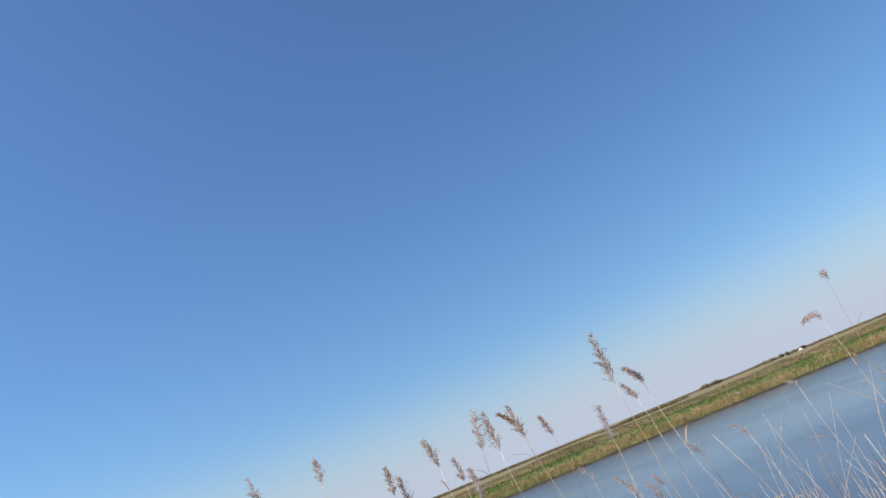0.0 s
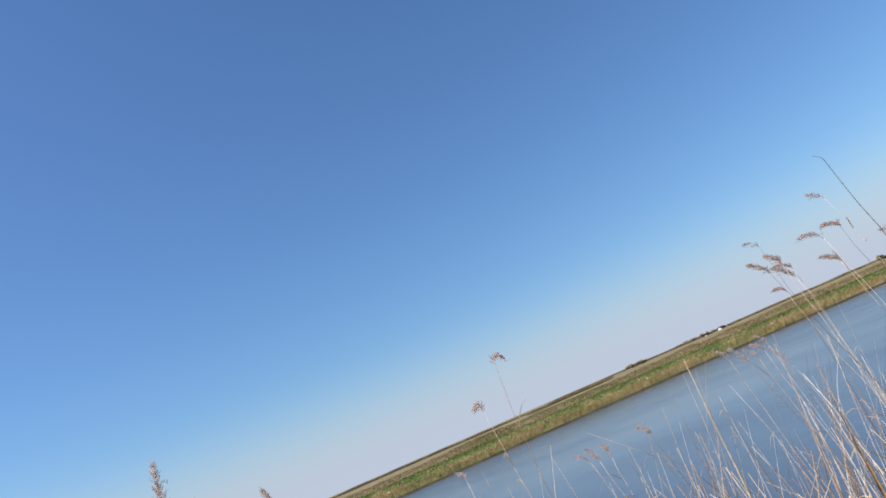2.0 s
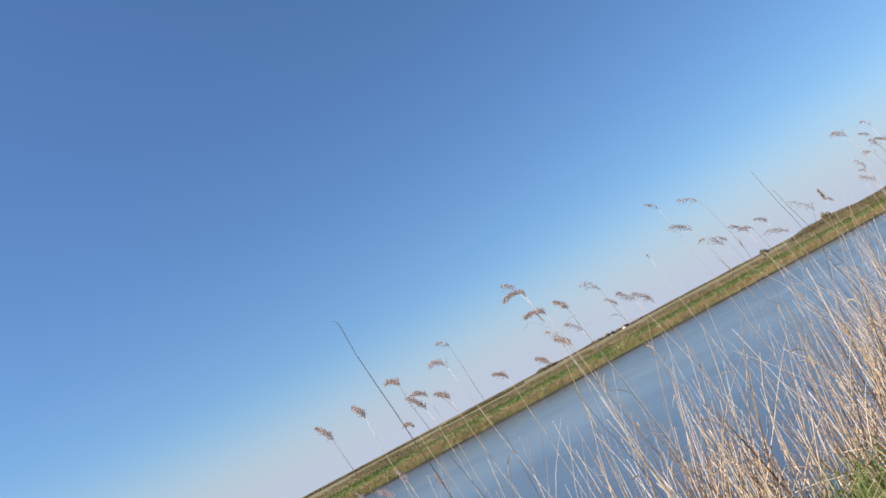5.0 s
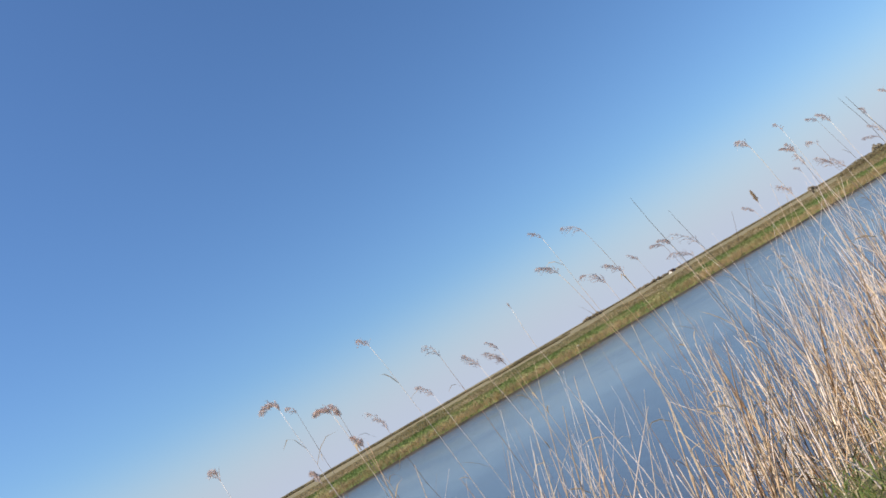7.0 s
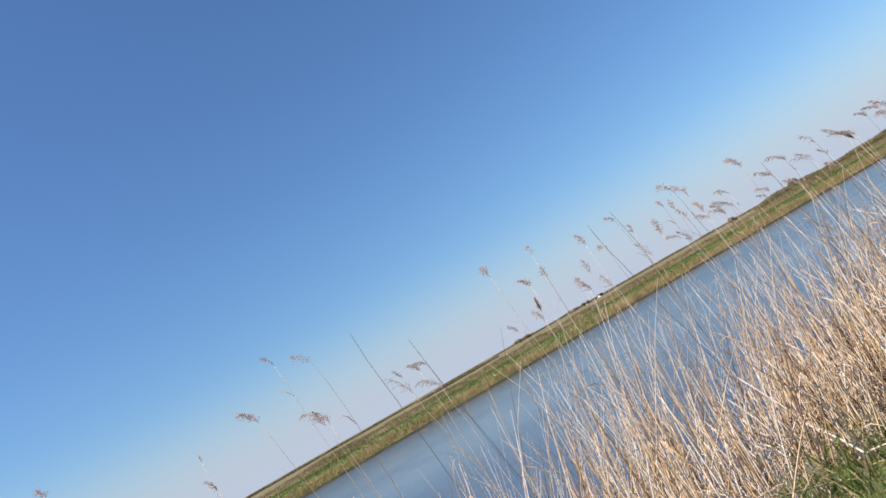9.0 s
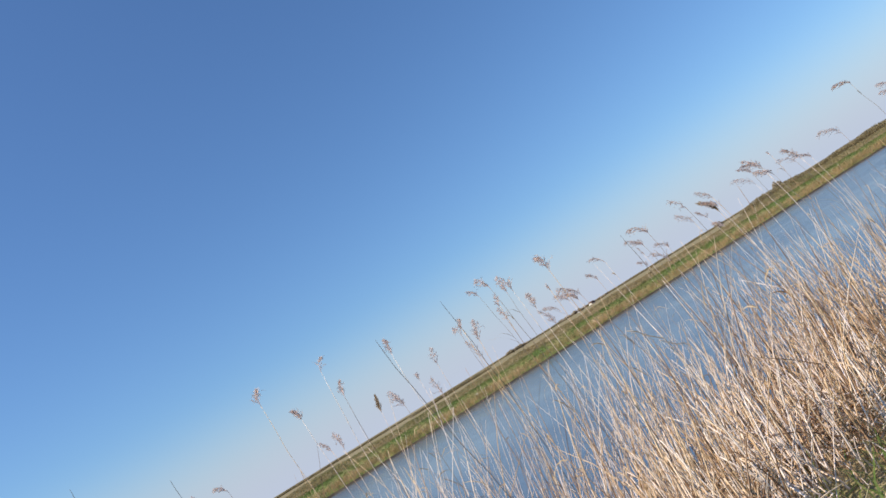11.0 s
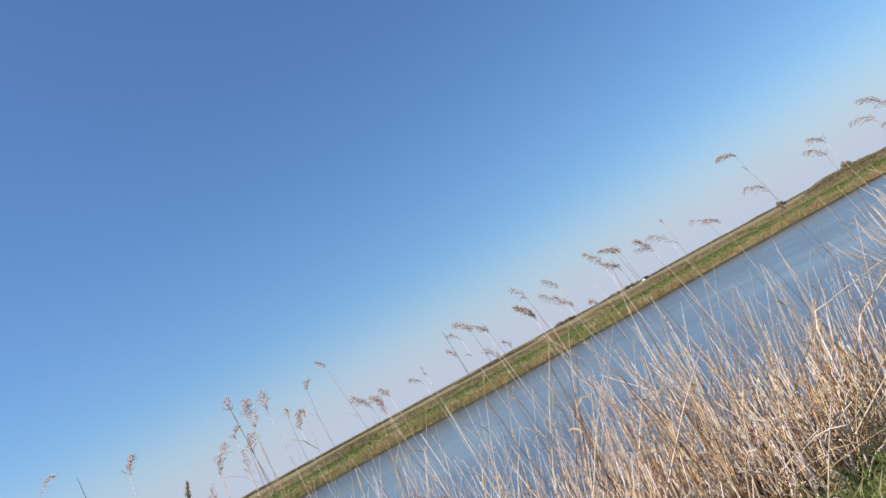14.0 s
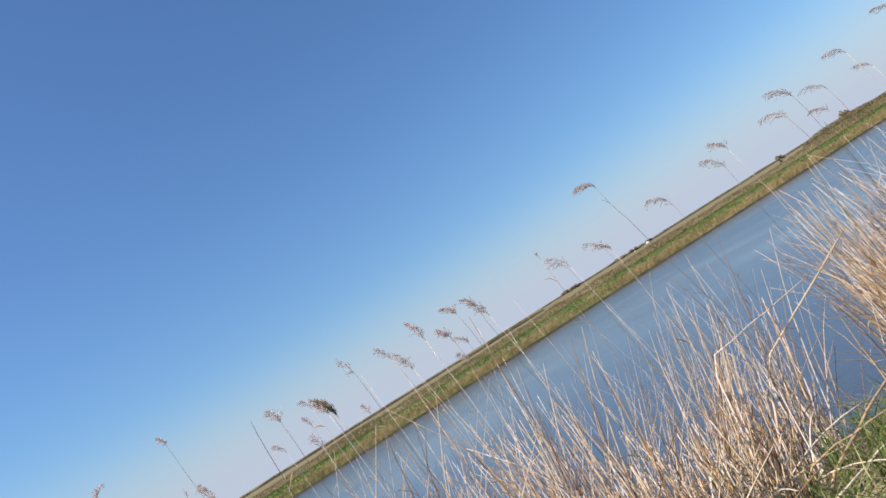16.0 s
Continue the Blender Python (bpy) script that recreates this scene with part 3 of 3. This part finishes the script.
def build_bed():
    bed = new("reed_bed")
    bed.location = (12, 4.5, -0.5)
    tagged(bed, "thick bed of dry straw-coloured reed stems at the water's edge", "reeds")
    inv = Matrix.Translation((-12, -4.5, 0.5))
    pts = sample_bed(6300, 77)
    c, rad = reed_curves(pts, 78)
    off = np.array([12, 4.5, -0.5])
    v, f = tubes(c - off, rad, 3)
    tagged(part("stem_mass", mesh_from("stem_mass", v.tolist(), f, [M_STEM], True), bed), kind="stuff")
    v, f = reed_leaves(c - off, 1, 79, 0.75)
    tagged(part("leaf_mass", mesh_from("leaf_mass", v.tolist(), f, [M_LEAF]), bed), kind="stuff")
    # broken and fallen stems between the standing ones
    r = np.random.default_rng(80)
    base = sample_bed(1700, 81)
    n, k = len(base), 4
    a = r.uniform(0, 2 * math.pi, n)
    L = r.uniform(0.3, 0.95, n)
    tilt = r.uniform(0.25, 1.3, n)
    s = np.linspace(0, 1, k)
    root = np.array([(x, y, land(x, y) + (0.02 if y < 4.3 else 0.0)) for x, y in base])
    root[:, 2] = np.maximum(root[:, 2], WATER_Z - 0.1) + r.uniform(0, 0.35, n) * (r.random(n) < 0.6)
    d = np.stack([np.cos(a) * np.sin(tilt), np.sin(a) * np.sin(tilt) * 0.6, np.cos(tilt)], 1)
    cc = root[:, None] + d[:, None] * (L[:, None] * s)[:, :, None]
    cc[:, :, 2] -= (0.12 * L)[:, None] * s ** 2
    v, f = tubes(cc - off, r.uniform(0.0025, 0.0045, n)[:, None] * (1 - 0.35 * s), 3)
    tagged(part("straw_mass", mesh_from("straw_mass", v.tolist(), f, [M_LITTER], True), bed), kind="stuff")
    # a tangle of short bent straw along the edge
    r = np.random.default_rng(82)
    rp = random.Random(83)
    base = []
    while len(base) < 2600:
        x = rp.uniform(5.0, 22)
        y = bed_edge(x) - 0.15 + abs(rp.gauss(0, 0.55))
        if not 14.9 < x < 17.3 and rp.random() < (0.12 + 0.9 * math.exp(-((x - 13.0) / 2.2) ** 2)) * (0.6 + 0.9 * lumpy(x, y, 1.3, 41.0)):
            base.append((x, y))
    n, k = len(base), 5
    a = r.uniform(0, 2 * math.pi, n)
    L = r.uniform(0.2, 0.7, n)
    tilt = np.where(r.random(n) < 0.75, np.abs(r.normal(0, 0.3, n)), r.uniform(0.5, 1.4, n))
    s = np.linspace(0, 1, k)
    root = np.array([(x, y, max(land(x, y), WATER_Z)) for x, y in base])
    root[:, 2] += r.uniform(0, 0.28, n)
    d = np.stack([np.cos(a) * np.sin(tilt), np.sin(a) * np.sin(tilt), np.cos(tilt)], 1)
    cc = root[:, None] + d[:, None] * (L[:, None] * s)[:, :, None]
    cc[:, :, 2] -= (r.uniform(0.0, 0.45, n) * L)[:, None] * s ** 2
    v, f = tubes(cc - off, r.uniform(0.0032, 0.0068, n)[:, None] * (1 - 0.5 * s), 3)
    tagged(part("straw_tangle", mesh_from("straw_tangle", v.tolist(), f, [M_STEM], True), bed), kind="stuff")
    # the outermost stems, one by one
    kinds = []
    c1, r1 = reed_curves([(0.0, 3.0)] * 14, 90)
    for i in range(14):
        cen = c1[i:i + 1] - c1[i, 0]
        v, f = tubes(cen, r1[i:i + 1] * 1.05, 4)
        kinds.append(mesh_from("reed_stem", v.tolist(), f, [M_STEM_ONE], True))
    rr = random.Random(91)
    made = 0
    while made < 300:
        x = rr.uniform(2.5, 21)
        y = bed_edge(x) + abs(rr.gauss(0, 0.35))
        if rr.random() > bed_density(x, y + 0.15):
            continue
        ob = part("reed_stem", kinds[made % 14], bed)
        ob.matrix_basis = inv @ pose(x, y, land(x, y) - 0.03, 0, 0, rr.uniform(-60, 60)) @ Matrix.Diagonal((1, 1, rr.uniform(0.7, 1.35), 1))
        made += 1


build_bed()


def tall_reed(hx, hy, hz, seed, nod, size, kind="open", blown=-0.2):
    """One tall reed: stem, leaves and a plume whose middle stands at (hx, hy, hz), bowed over by nod radians at its tip, out over the water (blown: x for each y)."""
    r = np.random.default_rng(seed)
    to = np.array([blown + r.normal(0, 0.22), 1.0])
    to /= np.linalg.norm(to)
    fx, fy = hx + r.uniform(0.0, 0.28) - to[0] * 0.2, hy - to[1] * r.uniform(0.05, 0.32)
    foot = np.array([fx, fy, max(land(fx, fy), WATER_Z - 0.5) - 0.03])
    root = new("reed")
    root.location = tuple(foot)
    lean = r.uniform(0.10, 0.30)
    # the plume's spine: it leaves the stem along its lean and bows over towards the tip
    sp = np.linspace(0, 1, 9)
    ang = lean + (nod - lean) * sp ** 0.8
    way = np.stack([to[0] * np.sin(ang), to[1] * np.sin(ang), np.cos(ang)], 1)
    way /= np.linalg.norm(way, axis=1)[:, None]
    spine = np.concatenate([np.zeros((1, 3)), np.cumsum((way[1:] + way[:-1]) / 2, axis=0) * size / 8])
    neck = np.array([hx, hy, hz]) - spine[4] - foot
    spine = spine + neck
    k = 14
    s = np.linspace(0, 1, k)
    tall = np.linalg.norm(neck)
    h1, h2, h3 = s ** 3 - 2 * s ** 2 + s, -2 * s ** 3 + 3 * s ** 2, s ** 3 - s ** 2
    start = np.array([neck[0] * 0.2 + r.normal(0, 0.06), neck[1] * 0.6, tall])
    c = h1[:, None] * start + h2[:, None] * neck + h3[:, None] * way[0] * tall * 0.8
    c += np.concatenate([np.zeros((1, 3)), r.normal(0, 0.003, (k - 2, 3)), np.zeros((1, 3))])
    thick = 0.0033 - 0.0022 * s ** 0.8
    if kind == "bare":
        c, thick = np.concatenate([c, spine[1:]]), np.concatenate([0.0029 - 0.0013 * s, 0.0016 - 0.0007 * sp[1:]])
    v, f = tubes(c[None], thick[None], 5)
    part("stem", mesh_from("stem", v.tolist(), f, [M_BARE if kind == "bare" else M_GREY if r.random() < 0.15 else M_STEM_ONE], True), root)
    for _ in range(0 if kind == "bare" else int(r.integers(1, 4))):
        vv, ff = reed_leaves(c[None], 1, int(r.integers(1, 9999)))
        part("leaf", mesh_from("leaf", vv.tolist(), ff, [M_LEAF]), root)
    if kind == "bare":
        tagged(root, "tall bare weathered grey reed stem by the water", "reed", "tall reeds on the bank")
        return
    strands, spread, hang, reach = {"open": (44, 0.42, 0.75, 0.52), "closed": (150, 0.34, 0.12, 0.42), "tip": (9, 0.12, 0.3, 0.35), "tuft": (44, 0.50, 0.4, 0.45), "full": (95, 0.36, 0.6, 0.46)}[kind]
    verts, faces = tubes(spine[None], (0.0022 - 0.0014 * sp)[None], 3)
    verts = verts.tolist()
    for q in range(int(strands * r.uniform(0.45, 1.25))):
        t = r.uniform(0.0, 0.97)
        j = min(int(t * 8), 7)
        p = spine[j] + (spine[j + 1] - spine[j]) * (t * 8 - j)
        a = r.uniform(0, 2 * math.pi)
        w = way[j] * 0.9 + np.array([math.cos(a), math.sin(a), 0.6 * math.sin(a * 2 + q)]) * spread * r.uniform(0.4, 1.2)
        w = w + np.array([to[0] * 0.35, to[1] * 0.35, -1.0]) * hang * math.sin(ang[j]) * r.uniform(0.3, 1.0)
        w /= np.linalg.norm(w)
        L = size * reach * r.uniform(0.55, 1.15) * (1.0 - 0.62 * t)
        sag = np.array([to[0] * 0.12, to[1] * 0.12, -0.5]) * hang * L
        u = np.cross(w, r.normal(0, 1, 3))
        u /= np.linalg.norm(u)
        g = (0.0007 + L * 0.008) * (1.7 if kind == "closed" else 1.0)
        b = len(verts)
        for z, wide in ((0, 0.4), (0.35, 1.0), (0.7, 0.9), (1.0, 0.15)):
            m = p + w * L * z + sag * z * z
            verts += [(m - u * g * wide).tolist(), (m + u * g * wide).tolist()]
        faces += [(b + 2 * z, b + 2 * z + 1, b + 2 * z + 3, b + 2 * z + 2) for z in range(3)]
        for _ in range(5):
            z = r.uniform(0.2, 1.0)
            z = p + w * L * z + sag * z * z + r.normal(0, 0.0035, 3)
            dd = w * 0.008 + r.normal(0, 0.003, 3)
            ss = np.cross(dd, r.normal(0, 1, 3))
            ss *= 0.0017 / max(np.linalg.norm(ss), 1e-6)
            b = len(verts)
            verts += [(z - dd).tolist(), (z + ss).tolist(), (z + dd).tolist(), (z - ss).tolist()]
            faces.append((b, b + 1, b + 2, b + 3))
    part("plume", mesh_from("plume", verts, faces, [M_CLOSED if kind == "closed" else M_PLUME]), root,
         {"open": "feathery pale grey-brown plume", "closed": "tight brown spindle-shaped plume", "tip": "small withered tip", "tuft": "ragged pinkish-brown tuft", "full": "thick soft grey-brown plume"}[kind])
    tagged(root, "tall dry reed with " + {"closed": "tight brown", "tip": "withered bare"}.get(kind, "nodding feathery" if nod > 0.9 else "upright feathery") + " plume by the water",
           "reed", "tall reeds on the bank")


# plume middles, stretch by stretch along the bank
FIRST = [(-0.32, 4.20, 1.80), (0.02, 3.52, 1.73), (0.36, 4.20, 1.60), (0.42, 4.20, 1.50), (0.59, 3.95, 1.65), (0.80, 4.20, 1.42), (0.82, 4.70, 1.53), (0.87, 4.03, 1.66),
         (0.94, 4.01, 1.64), (1.07, 3.93, 1.63), (1.39, 4.51, 1.58), (1.63, 3.55, 1.62), (1.66, 4.28, 1.45), (1.91, 4.33, 1.58)]
SECOND = [(3.16, 4.16, 1.60), (4.86, 3.53, 1.67), (5.10, 3.67, 1.70), (5.20, 3.25, 1.73), (5.48, 4.20, 1.53), (5.59, 4.20, 1.63), (5.61, 3.79, 1.58),
          (5.65, 4.25, 1.67), (5.76, 3.30, 1.52), (5.75, 4.00, 1.78), (6.12, 3.42, 1.89), (6.18, 3.59, 1.49), (6.38, 3.75, 1.77), (6.40, 3.48, 1.72), (6.47, 3.77, 1.54)]
THIRD = [(6.38, 5.30, 2.00), (6.70, 4.20, 1.59), (7.03, 5.05, 2.16), (7.18, 4.71, 1.62), (7.25, 4.35, 1.82), (7.43, 4.28, 1.63), (7.61, 4.34, 1.57), (7.97, 5.23, 1.68),
         (8.28, 4.34, 1.92), (8.65, 4.18, 1.69), (8.65, 4.92, 2.26), (8.68, 4.54, 1.73), (8.82, 4.66, 2.14), (9.12, 3.96, 1.63), (9.56, 4.79, 1.71), (9.59, 4.71, 1.56),
         (9.62, 5.39, 1.75), (9.78, 5.20, 1.73), (10.44, 4.76, 1.60), (10.85, 4.20, 1.62)]
FOURTH = [(10.08, 4.03, 2.04), (10.18, 3.81, 1.81), (10.42, 4.29, 1.59), (10.49, 4.06, 2.03), (10.55, 4.13, 1.84), (10.90, 4.02, 1.92), (11.21, 4.42, 1.56),
          (11.31, 4.92, 1.70), (11.33, 3.73, 1.72), (11.45, 4.12, 1.63), (11.47, 3.59, 1.93), (11.47, 4.16, 1.83), (11.48, 3.60, 1.71), (11.50, 2.98, 1.81),
          (11.57, 5.08, 1.78), (11.57, 3.74, 1.81), (11.64, 3.66, 1.88), (11.77, 3.72, 1.70), (11.88, 5.14, 1.87), (11.97, 4.28, 1.90)]
FIFTH = [(12.15, 3.86, 1.64), (12.28, 4.08, 1.61), (12.30, 5.34, 2.08), (12.42, 4.39, 1.64), (12.43, 4.72, 1.57), (12.91, 3.83, 1.76), (12.94, 5.42, 1.64), (13.05, 3.95, 1.52),
         (13.07, 3.29, 1.63), (13.15, 4.93, 1.67), (13.18, 4.78, 1.77), (13.19, 4.27, 1.71), (13.36, 3.83, 1.77), (13.48, 4.68, 1.54), (13.55, 3.75, 1.73), (13.64, 3.31, 1.72),
         (13.70, 4.04, 1.62), (13.75, 4.25, 1.67), (13.78, 3.39, 1.64), (13.93, 3.58, 1.74), (13.96, 3.26, 1.65), (14.11, 4.34, 1.49), (14.14, 3.83, 1.74)]
SIXTH = [(14.59, 5.60, 1.62), (14.81, 3.20, 1.91), (15.33, 4.22, 1.62), (15.42, 4.46, 1.67), (15.39, 4.98, 1.73), (15.92, 6.00, 1.74), (15.96, 3.61, 1.69), (16.01, 4.34, 1.70),
         (16.20, 3.75, 1.78), (16.69, 3.70, 1.76), (16.77, 3.62, 1.86), (17.64, 4.20, 1.65), (17.67, 4.14, 1.82), (17.82, 3.94, 1.96), (18.32, 4.20, 1.78), (18.90, 4.20, 2.12)]
SHORT = [(1.31, 3.9, 1.26), (1.4, 3.7, 1.16), (2.13, 4.3, 1.13), (2.29, 5.4, 0.96), (2.98, 4.4, 1.26), (1.58, 4.1, 1.08), (1.83, 4.4, 1.0), (3.98, 3.99, 1.10),
         (4.97, 4.23, 1.24), (5.26, 4.5, 1.21), (3.56, 4.0, 1.1), (2.34, 4.1, 1.15), (5.11, 4.6, 1.27), (3.90, 4.63, 1.03), (5.18, 4.3, 1.24), (5.39, 4.5, 1.26),
         (3.71, 4.0, 1.09), (5.69, 4.8, 1.09)]
DROOPED = [(3.38, 4.14, 1.82)]
STANDING = [(1.49, 3.52, 1.74)]
CLOSED = [(11.06, 5.30, 1.68)]
DARK = [(1.05, 3.99, 1.66), (13.10, 3.34, 1.62)]
WITHERED = [(7.93, 4.46, 1.83), (14.81, 4.10, 1.77), (12.41, 3.36, 1.61), (11.78, 3.49, 1.70)]
pick = random.Random(12)
number = 100
for stretch, least, most, kind, grown, blown in (
        (FIRST, 0.5, 1.1, "full", 1.3, -0.15), (SECOND, 1.0, 2.1, "full", 1.0, -0.2), (THIRD, 0.9, 1.7, "open", 1.1, -0.5), (FOURTH, 0.9, 1.5, "open", 1.0, 0.3),
        (FIFTH, 0.8, 1.6, "open", 1.0, -0.4), (SIXTH, 1.2, 1.8, "open", 1.3, -0.45), (SHORT, 0.8, 1.6, "tuft", 1.0, -0.2), (DROOPED, 2.2, 2.3, "full", 1.0, 0.4),
        (STANDING, 0.2, 0.25, "full", 1.55, 0.0), (CLOSED, 0.5, 0.6, "closed", 1.3, 0.8), (DARK, 0.9, 1.1, "closed", 0.75, -0.6), (WITHERED, 0.5, 1.5, "tip", 0.5, -0.2)):
    for hx, hy, hz in stretch:
        number += 1
        form = "tuft" if (stretch is FOURTH and number % 2 > 0) or (stretch is FIFTH and number % 3 == 0) else kind
        tall_reed(hx, hy, hz, number, pick.uniform(least, most), (0.105 + 0.105 * pick.random() ** 1.3) * grown, form, blown)
for number, (hx, hy, hz) in enumerate(((4.97, 2.88, 2.03), (11.50, 4.30, 2.00), (10.71, 3.60, 1.90), (9.05, 4.15, 2.04), (9.50, 4.45, 1.85), (12.8, 3.9, 1.75)), 300):
    tall_reed(hx, hy, hz, number, 1.2 if number == 300 else 0.15, 0.07, "bare")


def leaning_reed(points, thick, label):
    """A snapped or bowed stem from its foot through a knee to its tip."""
    foot, knee, tip = (np.array(p, float) for p in points)
    root = new("reed")
    root.location = tuple(foot)
    lower = foot + (knee - foot) * np.linspace(0, 0.9, 5)[:, None]
    upper = knee + (tip - knee) * np.linspace(0.06, 1, 7)[:, None]
    c = np.concatenate([lower, upper]) - foot
    s = np.linspace(0, 1, 12)
    r = np.random.default_rng(int(abs(tip[0]) * 100))
    c[1:-1] += r.normal(0, 0.004, (10, 3))
    v, f = tubes(c[None], (thick * (1 - 0.45 * s))[None], 6)
    part("stem", mesh_from("stem", v.tolist(), f, [M_STEM_ONE], True), root)
    vv, ff = reed_leaves(c[None], 2, 5)
    part("leaf", mesh_from("leaf", vv.tolist(), ff, [M_LEAF]), root)
    tagged(root, label, "reed", "leaning reeds")


leaning_reed([(14.58, 2.85, 0.0), (14.94, 2.95, 0.13), (15.64, 3.03, 0.27)], 0.0115, "long dry reed stem leaning over the grass")
leaning_reed([(15.08, 3.73, -0.30), (15.50, 3.71, 0.50), (16.60, 3.71, 0.86)], 0.0105, "snapped dry reed stem lying level over the water")
leaning_reed([(14.93, 3.63, -0.25), (15.20, 3.73, 0.70), (16.18, 3.73, 0.76)], 0.0075, "bowed dry reed stem arching over the water")
leaning_reed([(15.23, 3.83, -0.5), (15.73, 3.83, 0.10), (15.93, 3.93, 0.78)], 0.0070, "tall bare pale reed stem leaning out of the clump")
leaning_reed([(15.38, 3.63, -0.5), (15.53, 3.63, 0.15), (15.76, 3.73, 0.78)], 0.0075, "tall bare pale reed stem leaning out of the clump")
leaning_reed([(14.73, 3.18, -0.05), (14.88, 2.98, 0.20), (15.43, 2.78, 0.22)], 0.0070, "fallen dry reed stem lying across the grass")
leaning_reed([(14.58, 2.83, 0.0), (14.76, 2.78, 0.11), (15.28, 2.73, 0.17)], 0.0070, "fallen dry reed stem lying across the grass")
leaning_reed([(12.02, 3.02, -0.02), (11.88, 2.95, 1.12), (11.66, 2.90, 1.27)], 0.0040, "thin dry reed bent over at its pale tip")
leaning_reed([(12.30, 3.25, -0.05), (12.20, 3.20, 0.98), (12.00, 3.15, 1.11)], 0.0040, "thin dry reed bent over at its pale tip")


# ---- the near verge ----
def build_verge():
    r = random.Random(55)
    pts = []
    while len(pts) < 30000:
        x, y = r.uniform(-5, 28), r.uniform(1.5, 4.25)
        edge = bed_edge(x) + 0.15 + 0.35 * lumpy(x, y, 1.3, 33.0)
        k = 1.0 if y < edge - 0.28 else (0.45 if x < 11.5 else 0.25) if y < edge + (0.25 if x < 11.5 else 0.1) else 0.02
        if r.random() < k * (0.65 + 0.6 * lumpy(x, y, 2.2, 34.0)):
            pts.append((x, y, land(x, y) - 0.01))
    while len(pts) < 84000:
        x, y = r.uniform(-5, 28), 1.75 - abs(r.gauss(0, 3.2))
        if r.random() < 0.6 + 0.6 * lumpy(x, y, 1.2, 35.0):
            pts.append((x, y, land(x, y) - 0.01))
    p = np.array(pts)
    g = np.random.default_rng(56)
    n = len(p)
    me = blades(p, g.uniform(0.12, 0.40, n), g.uniform(0.006, 0.013, n), g.uniform(0, 0.8, n), M_GRASS, "verge_grass", 57)
    tagged(new("verge_grass", me), "fresh green grass on the near bank beside the reeds", "grass", kind="stuff")


build_verge()
